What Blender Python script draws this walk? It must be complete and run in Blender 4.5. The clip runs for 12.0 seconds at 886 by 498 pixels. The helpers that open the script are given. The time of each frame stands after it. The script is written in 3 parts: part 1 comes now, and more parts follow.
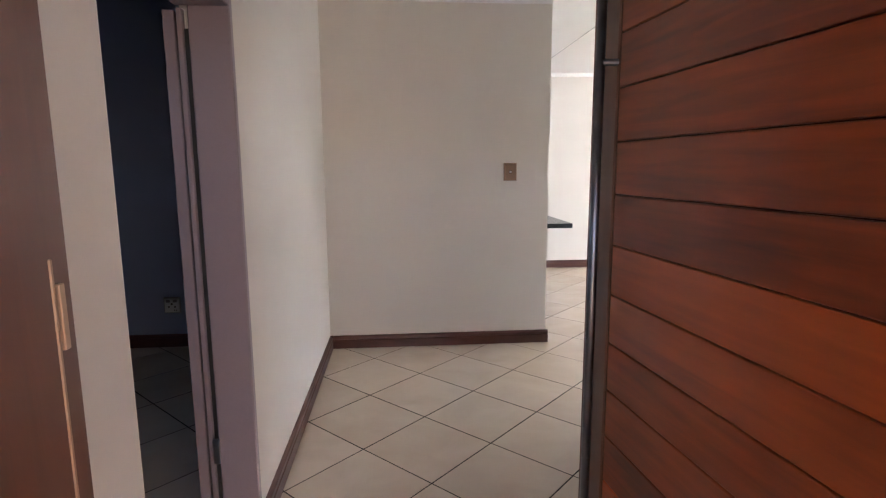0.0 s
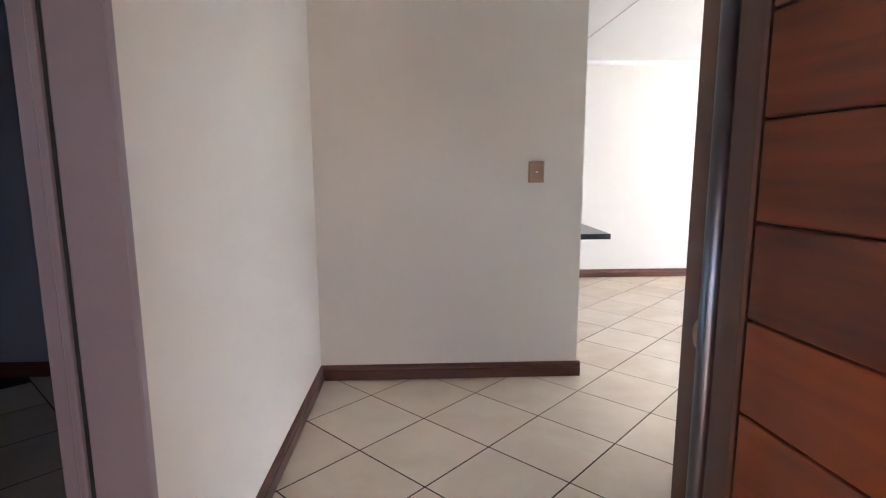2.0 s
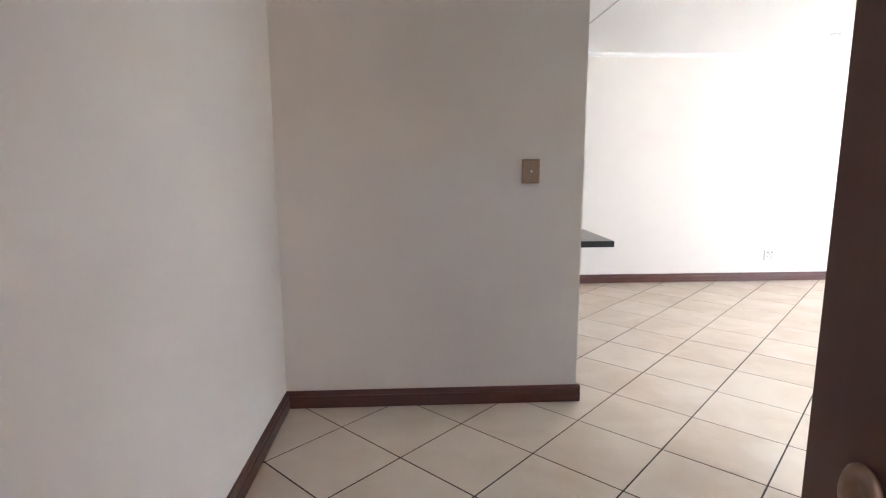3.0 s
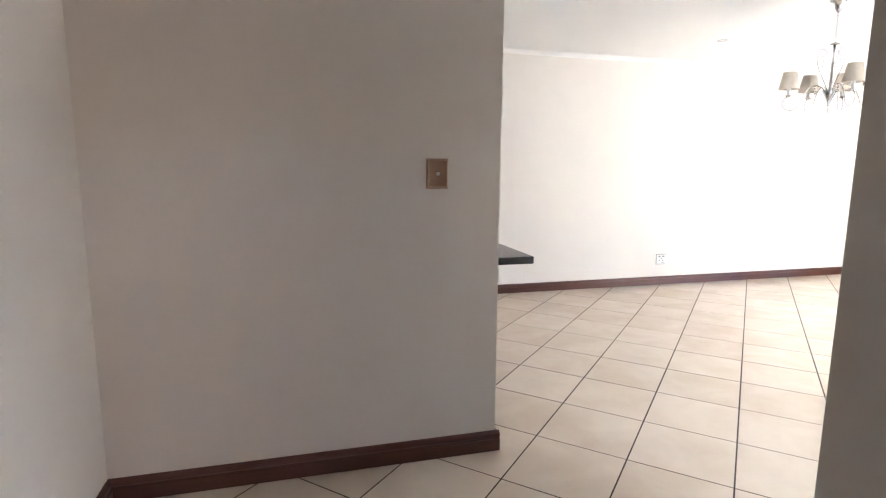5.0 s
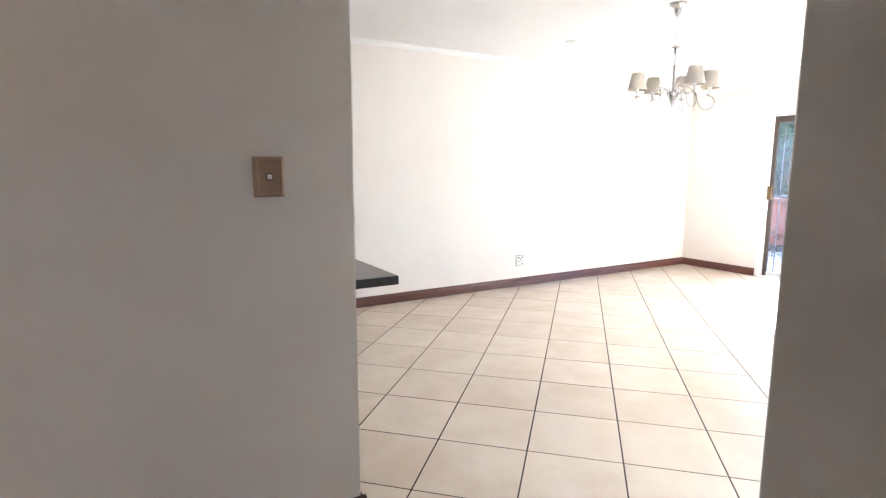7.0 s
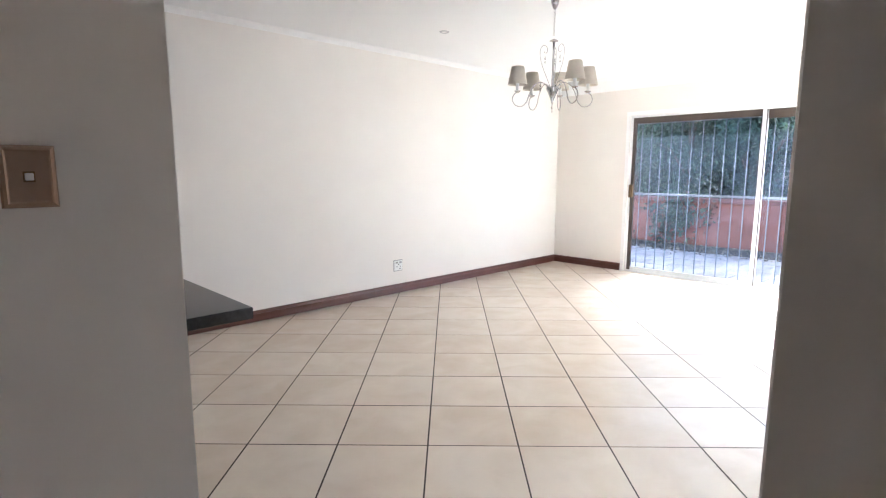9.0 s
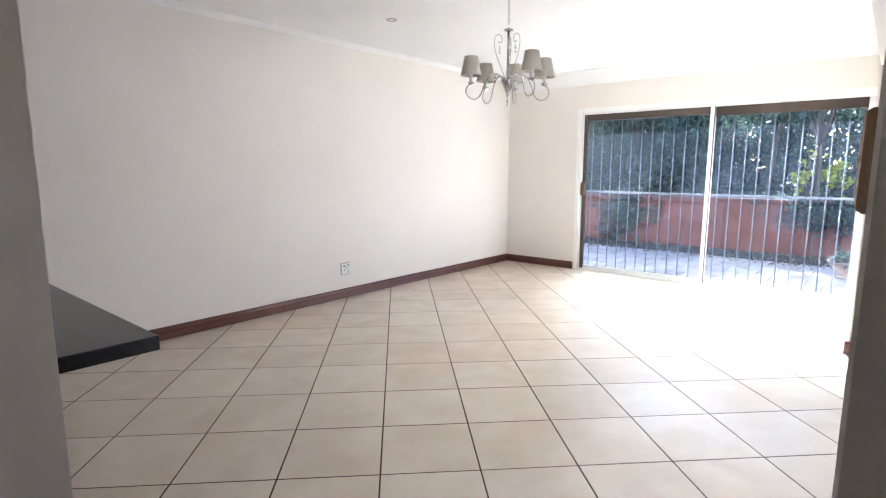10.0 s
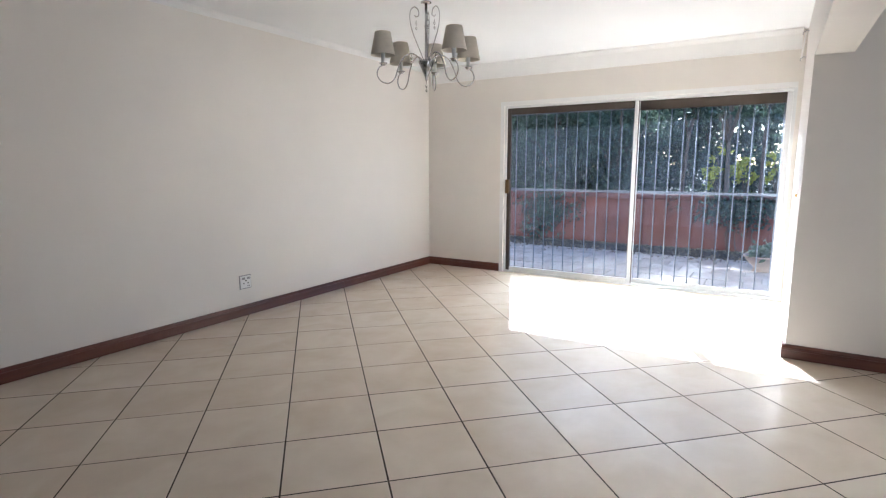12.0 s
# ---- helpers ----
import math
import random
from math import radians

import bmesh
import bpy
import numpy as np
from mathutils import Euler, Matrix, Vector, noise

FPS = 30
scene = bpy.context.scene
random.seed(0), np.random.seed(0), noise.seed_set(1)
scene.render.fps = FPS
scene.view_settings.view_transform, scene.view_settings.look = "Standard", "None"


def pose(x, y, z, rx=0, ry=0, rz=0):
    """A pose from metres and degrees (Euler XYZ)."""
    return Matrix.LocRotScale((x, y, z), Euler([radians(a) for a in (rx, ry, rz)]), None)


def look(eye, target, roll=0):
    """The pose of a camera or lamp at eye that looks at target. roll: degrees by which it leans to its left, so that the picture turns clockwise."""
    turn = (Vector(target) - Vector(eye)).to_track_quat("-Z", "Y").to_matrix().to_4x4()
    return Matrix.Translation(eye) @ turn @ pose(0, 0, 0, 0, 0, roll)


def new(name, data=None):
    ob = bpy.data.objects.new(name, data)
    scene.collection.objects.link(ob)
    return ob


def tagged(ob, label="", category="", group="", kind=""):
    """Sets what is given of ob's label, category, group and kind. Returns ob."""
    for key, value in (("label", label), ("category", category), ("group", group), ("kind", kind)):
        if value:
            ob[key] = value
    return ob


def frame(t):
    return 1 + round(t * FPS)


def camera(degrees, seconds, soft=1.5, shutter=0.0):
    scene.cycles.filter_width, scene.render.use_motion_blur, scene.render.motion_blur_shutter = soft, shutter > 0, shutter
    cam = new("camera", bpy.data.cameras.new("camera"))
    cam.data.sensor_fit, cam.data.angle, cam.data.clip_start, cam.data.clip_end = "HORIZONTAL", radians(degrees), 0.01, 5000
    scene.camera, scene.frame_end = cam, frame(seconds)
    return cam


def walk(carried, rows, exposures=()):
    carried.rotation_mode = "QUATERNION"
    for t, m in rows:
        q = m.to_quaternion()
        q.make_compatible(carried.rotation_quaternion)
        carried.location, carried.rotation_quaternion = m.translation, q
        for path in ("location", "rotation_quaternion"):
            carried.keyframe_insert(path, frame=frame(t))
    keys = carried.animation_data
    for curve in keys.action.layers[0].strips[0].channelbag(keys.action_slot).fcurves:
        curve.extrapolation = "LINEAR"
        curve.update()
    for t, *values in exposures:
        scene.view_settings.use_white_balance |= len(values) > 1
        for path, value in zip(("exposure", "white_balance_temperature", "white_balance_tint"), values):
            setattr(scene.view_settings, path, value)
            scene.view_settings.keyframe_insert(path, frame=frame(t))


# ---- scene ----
cam = camera(79.5, 12.0, soft=1.2)
PATH = [
    (0, (0.035, 0.257, 1.448), (0.199, 2.227, 1.144), -0.3),
    (0.5, (0.05, 0.395, 1.448), (0.192, 2.366, 1.146), -0.4),
    (1, (0.087, 0.587, 1.452), (0.188, 2.561, 1.146), -0.3),
    (1.5, (0.112, 0.755, 1.453), (0.2, 2.729, 1.146), -0.2),
    (2.5, (0.215, 1.18, 1.45), (0.295, 3.154, 1.138), -0.3),
    (4.5, (0.287, 1.909, 1.44), (0.674, 3.847, 1.133), 0.5),
    (5.5, (0.339, 2.192, 1.43), (0.976, 4.064, 1.134), 0.3),
    (6.5, (0.462, 2.444, 1.428), (1.327, 4.223, 1.133), 0.4),
    (7, (0.496, 2.547, 1.431), (1.501, 4.251, 1.139), 0.1),
    (9, (0.745, 2.955, 1.424), (2.129, 4.371, 1.131), 0.1),
    (9.5, (0.852, 3.06, 1.421), (2.292, 4.415, 1.124), 0.1),
    (10, (0.939, 3.165, 1.415), (2.455, 4.445, 1.115), 0.1),
    (10.5, (1.054, 3.25, 1.413), (2.616, 4.463, 1.111), 0.0),
    (11, (1.189, 3.336, 1.422), (2.789, 4.494, 1.111), -0.1),
    (11.5, (1.318, 3.411, 1.418), (2.955, 4.517, 1.108), -0.1),
    (12, (1.421, 3.492, 1.412), (3.101, 4.531, 1.103), -0.1),
]
EXPOSURES = [(0, 4.05, 5400, 12), (1.5, 4.2, 5250, 11), (2.7, 4.05, 5250, 11), (4.5, 3.6, 5400, 11), (5.5, 3.85, 5400, 11), (7, 3.82, 5350, 11), (9.5, 3.03, 5250, 11), (10.5, 2.78, 5250, 11), (12, 2.2, 5350, 11)]
walk(cam, [(t, look(eye, target, roll)) for t, eye, target, roll in PATH], EXPOSURES)

# ---- light ----
SUN_DIR = Vector((1.0, 0.46, 0.79)).normalized()  # towards the sun
world = bpy.data.worlds.new("world")
scene.world = world
world.use_nodes = True
wn = world.node_tree
sky = wn.nodes.new("ShaderNodeTexSky")
sky.sky_type = "NISHITA"
sky.sun_disc = False
sky.sun_elevation = math.asin(SUN_DIR.z)
sky.sun_rotation = math.atan2(SUN_DIR.x, SUN_DIR.y)
wn.links.new(sky.outputs[0], wn.nodes["Background"].inputs[0])
wn.nodes["Background"].inputs[1].default_value = 0.15
sun_data = bpy.data.lights.new("sun", "SUN")
sun_data.energy, sun_data.angle, sun_data.color = 5.0, radians(0.5), (1.0, 0.975, 0.935)
sun = new("sun", sun_data)
sun.matrix_world = look(SUN_DIR * 30, (0, 0, 0))



def fill_light(name, place, target, w, h, power):
    """An area lamp added behind the camera to brighten the living room."""
    d = bpy.data.lights.new(name, "AREA")
    d.shape, d.size, d.size_y, d.energy, d.color = "RECTANGLE", w, h, power, (1.0, 0.985, 0.96)
    ob = new(name, d)
    ob.matrix_world = look(place, target)
    return ob


# added fill lamp on the south side, set in an unseen wall opening
fill_light("south_fill_light", (2.6, 0.7, 1.45), (2.9, 6.0, 1.2), 0.95, 1.3, 5)

# ---- materials ----
def material(name, base, rough=0.6, metal=0.0, vary=0.06, scale=6.0, fine=120.0, bump=0.05, dist=0.002, spec=0.5, coat=0.0):
    """Paint-like surface: colour variation at two scales, fine relief."""
    m = bpy.data.materials.new(name)
    m.use_nodes = True
    nt = m.node_tree
    b = nt.nodes["Principled BSDF"]
    tc = nt.nodes.new("ShaderNodeTexCoord")
    n1 = nt.nodes.new("ShaderNodeTexNoise")
    n1.inputs["Scale"].default_value, n1.inputs["Detail"].default_value = scale, 5
    n2 = nt.nodes.new("ShaderNodeTexNoise")
    n2.inputs["Scale"].default_value, n2.inputs["Detail"].default_value = fine, 3
    add = nt.nodes.new("ShaderNodeMath")
    add.operation = "MULTIPLY_ADD"
    add.inputs[1].default_value = 0.35
    ramp = nt.nodes.new("ShaderNodeMapRange")
    ramp.inputs[1].default_value, ramp.inputs[2].default_value = 0.3, 1.0
    ramp.inputs[3].default_value, ramp.inputs[4].default_value = 1 - vary, 1 + vary
    mul = nt.nodes.new("ShaderNodeVectorMath")
    mul.operation = "SCALE"
    mul.inputs[0].default_value = base
    nt.links.new(tc.outputs["Object"], n1.inputs["Vector"])
    nt.links.new(tc.outputs["Object"], n2.inputs["Vector"])
    nt.links.new(n2.outputs[0], add.inputs[0])
    nt.links.new(n1.outputs[0], add.inputs[2])
    nt.links.new(add.outputs[0], ramp.inputs[0])
    nt.links.new(ramp.outputs[0], mul.inputs["Scale"])
    nt.links.new(mul.outputs[0], b.inputs["Base Color"])
    b.inputs["Roughness"].default_value, b.inputs["Metallic"].default_value = rough, metal
    b.inputs["Specular IOR Level"].default_value = spec
    b.inputs["Coat Weight"].default_value = coat
    if bump:
        bp = nt.nodes.new("ShaderNodeBump")
        bp.inputs["Strength"].default_value, bp.inputs["Distance"].default_value = bump, dist
        nt.links.new(n2.outputs[0], bp.inputs["Height"])
        nt.links.new(bp.outputs[0], b.inputs["Normal"])
    return m


def wood(name, dark, light, rough=0.4, axis=0, coat=0.2, spread=0.35):
    """Wood with grain along one axis, each piece a little different."""
    m = bpy.data.materials.new(name)
    m.use_nodes = True
    nt = m.node_tree
    b = nt.nodes["Principled BSDF"]
    tc, info = nt.nodes.new("ShaderNodeTexCoord"), nt.nodes.new("ShaderNodeObjectInfo")
    off = nt.nodes.new("ShaderNodeVectorMath")
    off.operation = "SCALE"
    off.inputs[0].default_value = (7.3, 3.1, 5.7)
    nt.links.new(info.outputs["Random"], off.inputs["Scale"])
    sh = nt.nodes.new("ShaderNodeVectorMath")
    nt.links.new(tc.outputs["Object"], sh.inputs[0])
    nt.links.new(off.outputs[0], sh.inputs[1])
    mp = nt.nodes.new("ShaderNodeMapping")
    mp.inputs["Scale"].default_value = [1.2 if i == axis else 14.0 for i in range(3)]
    nt.links.new(sh.outputs[0], mp.inputs["Vector"])
    n1 = nt.nodes.new("ShaderNodeTexNoise")
    n1.inputs["Scale"].default_value, n1.inputs["Detail"].default_value, n1.inputs["Distortion"].default_value = 2.2, 7, 0.6
    nt.links.new(mp.outputs[0], n1.inputs["Vector"])
    n2 = nt.nodes.new("ShaderNodeTexNoise")
    n2.inputs["Scale"].default_value = 2.5
    nt.links.new(sh.outputs[0], n2.inputs["Vector"])
    mix = nt.nodes.new("ShaderNodeMath")
    mix.operation = "MULTIPLY_ADD"
    mix.inputs[1].default_value = 0.6
    nt.links.new(n1.outputs[0], mix.inputs[0])
    sc = nt.nodes.new("ShaderNodeMath")
    sc.operation = "MULTIPLY_ADD"
    sc.inputs[1].default_value, sc.inputs[2].default_value = spread, -0.1
    nt.links.new(info.outputs["Random"], sc.inputs[0])
    ad = nt.nodes.new("ShaderNodeMath")
    ad.operation = "MULTIPLY_ADD"
    ad.inputs[1].default_value = 0.35
    nt.links.new(n2.outputs[0], ad.inputs[0])
    nt.links.new(sc.outputs[0], ad.inputs[2])
    nt.links.new(ad.outputs[0], mix.inputs[2])
    cr = nt.nodes.new("ShaderNodeValToRGB")
    cr.color_ramp.elements[0].position, cr.color_ramp.elements[0].color = 0.2, (*dark, 1)
    cr.color_ramp.elements[1].position, cr.color_ramp.elements[1].color = 0.95, (*light, 1)
    nt.links.new(mix.outputs[0], cr.inputs[0])
    nt.links.new(cr.outputs[0], b.inputs["Base Color"])
    bp = nt.nodes.new("ShaderNodeBump")
    bp.inputs["Strength"].default_value, bp.inputs["Distance"].default_value = 0.15, 0.002
    nt.links.new(n1.outputs[0], bp.inputs["Height"])
    nt.links.new(bp.outputs[0], b.inputs["Normal"])
    b.inputs["Roughness"].default_value, b.inputs["Coat Weight"].default_value = rough, coat
    b.inputs["Coat Roughness"].default_value = 0.25
    return m


def tile_material(name, a, c, rough):
    """Glazed ceramic with soft clouds; each tile a little different."""
    m = bpy.data.materials.new(name)
    m.use_nodes = True
    nt = m.node_tree
    b = nt.nodes["Principled BSDF"]
    tc, info = nt.nodes.new("ShaderNodeTexCoord"), nt.nodes.new("ShaderNodeObjectInfo")
    off = nt.nodes.new("ShaderNodeVectorMath")
    off.operation = "SCALE"
    off.inputs[0].default_value = (37.3, 23.1, 15.7)
    nt.links.new(info.outputs["Random"], off.inputs["Scale"])
    sh = nt.nodes.new("ShaderNodeVectorMath")
    nt.links.new(tc.outputs["Object"], sh.inputs[0])
    nt.links.new(off.outputs[0], sh.inputs[1])
    n1 = nt.nodes.new("ShaderNodeTexNoise")
    n1.inputs["Scale"].default_value, n1.inputs["Detail"].default_value, n1.inputs["Distortion"].default_value = 3.5, 4, 0.4
    nt.links.new(sh.outputs[0], n1.inputs["Vector"])
    sc = nt.nodes.new("ShaderNodeMath")
    sc.operation = "MULTIPLY_ADD"
    sc.inputs[1].default_value = 0.22
    nt.links.new(info.outputs["Random"], sc.inputs[0])
    nt.links.new(n1.outputs[0], sc.inputs[2])
    cr = nt.nodes.new("ShaderNodeValToRGB")
    cr.color_ramp.elements[0].position, cr.color_ramp.elements[0].color = 0.38, (*a, 1)
    cr.color_ramp.elements[1].position, cr.color_ramp.elements[1].color = 0.78, (*c, 1)
    nt.links.new(sc.outputs[0], cr.inputs[0])
    nt.links.new(cr.outputs[0], b.inputs["Base Color"])
    n2 = nt.nodes.new("ShaderNodeTexNoise")
    n2.inputs["Scale"].default_value = 14
    nt.links.new(sh.outputs[0], n2.inputs["Vector"])
    rr = nt.nodes.new("ShaderNodeMapRange")
    rr.inputs[3].default_value, rr.inputs[4].default_value = rough - 0.04, rough + 0.05
    nt.links.new(n2.outputs[0], rr.inputs[0])
    nt.links.new(rr.outputs[0], b.inputs["Roughness"])
    return m


def leaf_material(name, dark, light):
    m = bpy.data.materials.new(name)
    m.use_nodes = True
    nt = m.node_tree
    b = nt.nodes["Principled BSDF"]
    geo = nt.nodes.new("ShaderNodeNewGeometry")
    cr = nt.nodes.new("ShaderNodeValToRGB")
    cr.color_ramp.elements[0].color, cr.color_ramp.elements[1].color = (*dark, 1), (*light, 1)
    nt.links.new(geo.outputs["Random Per Island"], cr.inputs[0])
    nt.links.new(cr.outputs[0], b.inputs["Base Color"])
    b.inputs["Roughness"].default_value = 0.42
    tr = nt.nodes.new("ShaderNodeBsdfTranslucent")
    nt.links.new(cr.outputs[0], tr.inputs[0])
    mx = nt.nodes.new("ShaderNodeMixShader")
    mx.inputs[0].default_value = 0.45
    nt.links.new(b.outputs[0], mx.inputs[1])
    nt.links.new(tr.outputs[0], mx.inputs[2])
    nt.links.new(mx.outputs[0], nt.nodes["Material Output"].inputs[0])
    return m


def glass_material():
    m = bpy.data.materials.new("clear_glass")
    m.use_nodes = True
    b = m.node_tree.nodes["Principled BSDF"]
    b.inputs["Base Color"].default_value = (0.96, 0.98, 0.97, 1)
    b.inputs["Transmission Weight"].default_value = 1.0
    b.inputs["Roughness"].default_value = 0.0
    b.inputs["IOR"].default_value = 1.45
    return m


def dusty_hazed_glass():
    """Window glass with a thin uneven film of dust that catches the daylight, tinted for sky haze."""
    m = glass_material()
    m.name = "dusty_hazed_window_glass"
    nt = m.node_tree
    tc = nt.nodes.new("ShaderNodeTexCoord")
    nz = nt.nodes.new("ShaderNodeTexNoise")
    nz.inputs["Scale"].default_value, nz.inputs["Detail"].default_value = 2.2, 6
    nt.links.new(tc.outputs["Object"], nz.inputs["Vector"])
    mr = nt.nodes.new("ShaderNodeMapRange")
    mr.inputs[1].default_value, mr.inputs[2].default_value = 0.3, 0.7
    mr.inputs[3].default_value, mr.inputs[4].default_value = 0.002, 0.008
    nt.links.new(nz.outputs[0], mr.inputs[0])
    film = nt.nodes.new("ShaderNodeBsdfTranslucent")
    # the blue in the film colour stands in for reflected sky glare
    film.inputs[0].default_value = (0.62, 0.74, 0.95, 1)
    mx = nt.nodes.new("ShaderNodeMixShader")
    nt.links.new(mr.outputs[0], mx.inputs[0])
    nt.links.new(nt.nodes["Principled BSDF"].outputs[0], mx.inputs[1])
    nt.links.new(film.outputs[0], mx.inputs[2])
    nt.links.new(mx.outputs[0], nt.nodes["Material Output"].inputs[0])
    return m


PAINT = material("wall_paint", (0.775, 0.728, 0.668), 0.55, vary=0.03, scale=1.6, fine=180, bump=0.06, dist=0.0015)
# dim blue daylight of the side room, put into its wall colour
ROOM_DIM_BLUE = material("dim_blue_room_wall", (0.27, 0.31, 0.42), 0.6, vary=0.04, scale=1.6, fine=180, bump=0.06, dist=0.0015)
CEIL = material("ceiling_paint", (0.82, 0.82, 0.81), 0.8, vary=0.02, scale=1.2, fine=90, bump=0.04)
TRIM_WHITE = material("white_trim_paint", (0.82, 0.81, 0.79), 0.45, vary=0.02)
SKIRT = wood("skirting_wood", (0.055, 0.016, 0.010), (0.165, 0.05, 0.029), 0.35, 0, 0.3, 0.1)
SKIRT_Y = wood("skirting_wood_along", (0.055, 0.016, 0.010), (0.165, 0.05, 0.029), 0.35, 1, 0.3, 0.1)
PLANK = wood("door_plank_wood", (0.06, 0.011, 0.004), (0.46, 0.095, 0.015), 0.4, 1, 0.25, 0.5)
STILE = wood("door_stile_wood", (0.06, 0.02, 0.011), (0.17, 0.06, 0.03), 0.4, 2, 0.3, 0.1)
# brown paint; its violet cast stands in for blue sky sheen on the gloss
FRAME_BROWN = material("brown_frame_sky_tint", (0.31, 0.25, 0.275), 0.3, vary=0.08, scale=3)
GROOVE = material("groove_shadow_wood", (0.05, 0.016, 0.009), 0.7)
TILE = tile_material("glazed_floor_tile", (0.63, 0.52, 0.395), (0.72, 0.62, 0.495), 0.19)
GROUT = material("dark_grout", (0.045, 0.03, 0.024), 0.9, vary=0.25, scale=8)
STEEL = material("brushed_steel", (0.45, 0.45, 0.47), 0.28, 1.0, vary=0.05)
DARK_STEEL = material("dull_steel_tube", (0.2, 0.2, 0.22), 0.33, 1.0, vary=0.1)
CHROME = material("polished_chrome", (0.5, 0.5, 0.51), 0.14, 1.0, vary=0.02, bump=0)
BRASS = material("aged_brass", (0.45, 0.30, 0.13), 0.35, 1.0, vary=0.1)
DARK_BRASS = material("dark_brass", (0.16, 0.10, 0.045), 0.4, 0.7, vary=0.2)
BRONZE = material("bronze_aluminium", (0.09, 0.07, 0.055), 0.4, 0.3, vary=0.08)
ALU = material("white_aluminium", (0.75, 0.75, 0.74), 0.35, 0.0, vary=0.02)
BAR = material("painted_bar_steel", (0.22, 0.23, 0.25), 0.45, 0.2, vary=0.08)
GRANITE = material("black_granite", (0.022, 0.022, 0.024), 0.22, vary=0.5, scale=60, fine=300, bump=0.0)
PLATE_GOLD = material("champagne_plate", (0.38, 0.26, 0.18), 0.38, 0.6, vary=0.05)
PLASTIC = material("white_plastic", (0.78, 0.77, 0.74), 0.35, vary=0.02, bump=0)
PLASTIC_DARK = material("dark_plastic", (0.03, 0.03, 0.03), 0.4, bump=0)
SOCKET_GREY = material("grey_plastic", (0.3, 0.29, 0.28), 0.5, bump=0)
SHADE = material("linen_lampshade", (0.66, 0.6, 0.5), 0.9, vary=0.08, scale=20, fine=400, bump=0.2)
CRYSTAL = glass_material()
GLASS = dusty_hazed_glass()
PAVER = tile_material("patio_paver", (0.24, 0.195, 0.17), (0.36, 0.31, 0.275), 0.75)
# warm colours for unseen surfaces that tint the light thrown into the hall
WARM_BOUNCE_FLOOR = material("terracotta_bounce", (0.34, 0.19, 0.12), 0.8, vary=0.25, scale=4)
WARM_BOUNCE_WALL = material("ochre_bounce", (0.52, 0.37, 0.24), 0.85, vary=0.12, scale=2)
SAND = material("paver_sand", (0.2, 0.18, 0.15), 0.95, vary=0.2)
REDWALL = material("terracotta_wall_paint", (0.20, 0.066, 0.04), 0.75, vary=0.22, scale=2.2, fine=60, bump=0.3, dist=0.004)
COPING = material("coping_red", (0.15, 0.055, 0.04), 0.7, vary=0.25, scale=3)
SOIL = material("soil_and_grass", (0.05, 0.043, 0.032), 0.95, vary=0.5, scale=1.5, fine=25, bump=0.5, dist=0.02)
BARK = material("tree_bark", (0.12, 0.085, 0.06), 0.9, vary=0.35, scale=12, fine=60, bump=0.6, dist=0.01)
LEAF = leaf_material("dark_leaves", (0.018, 0.036, 0.03), (0.11, 0.16, 0.10))
LEAF_YELLOW = leaf_material("yellow_green_leaves", (0.3, 0.34, 0.03), (0.75, 0.7, 0.1))
LEAF_GREY = leaf_material("grey_green_leaves", (0.06, 0.09, 0.05), (0.2, 0.22, 0.15))
POT = material("cream_pot", (0.34, 0.24, 0.18), 0.75, vary=0.18)


# ---- shape helpers ----
def part(name, bm, mat, parent=None, label="", smooth=False):
    me = bpy.data.meshes.new(name)
    bmesh.ops.recalc_face_normals(bm, faces=bm.faces)
    for f in bm.faces:
        f.smooth = smooth
    bm.to_mesh(me)
    bm.free()
    me.materials.append(mat)
    ob = new(name, me)
    if parent:
        ob.parent = parent
    if label:
        tagged(ob, label)
    return ob


def boxes(*dims, bevel=0.0, seg=1):
    """A bmesh of boxes, each (x0, x1, y0, y1, z0, z1)."""
    bm = bmesh.new()
    for x0, x1, y0, y1, z0, z1 in dims:
        m = Matrix.Translation(((x0 + x1) / 2, (y0 + y1) / 2, (z0 + z1) / 2)) @ Matrix.Diagonal((x1 - x0, y1 - y0, z1 - z0, 1))
        bmesh.ops.create_cube(bm, size=1, matrix=m)
    if bevel:
        bmesh.ops.bevel(bm, geom=bm.edges[:], offset=bevel, segments=seg, affect="EDGES", profile=0.5)
    return bm


def prism(profile, p0, p1, side):
    """Extrude a profile of (out, up) from p0 to p1; side is the outward direction in plan."""
    bm = bmesh.new()
    rings = []
    for p in (p0, p1):
        rings.append([bm.verts.new((p[0] + side[0] * o, p[1] + side[1] * o, p[2] + u)) for o, u in profile])
    n = len(profile)
    for i in range(n):
        bm.faces.new((rings[0][i], rings[0][(i + 1) % n], rings[1][(i + 1) % n], rings[1][i]))
    bm.faces.new(rings[0][::-1])
    bm.faces.new(rings[1])
    return bm


def lathe(profile, seg=24, bm=None, at=(0, 0, 0)):
    """Turned solid from (radius, z) pairs."""
    bm = bm or bmesh.new()
    rings = []
    for r, z in profile:
        if r < 1e-5:
            rings.append([bm.verts.new((at[0], at[1], at[2] + z))])
        else:
            rings.append([bm.verts.new((at[0] + r * math.cos(2 * math.pi * k / seg), at[1] + r * math.sin(2 * math.pi * k / seg), at[2] + z)) for k in range(seg)])
    for a, b in zip(rings, rings[1:]):
        for k in range(seg):
            k2 = (k + 1) % seg
            if len(a) == 1 and len(b) == 1:
                continue
            if len(a) == 1:
                bm.faces.new((a[0], b[k], b[k2]))
            elif len(b) == 1:
                bm.faces.new((a[k], b[0], a[k2]))
            else:
                bm.faces.new((a[k], b[k], b[k2], a[k2]))
    return bm


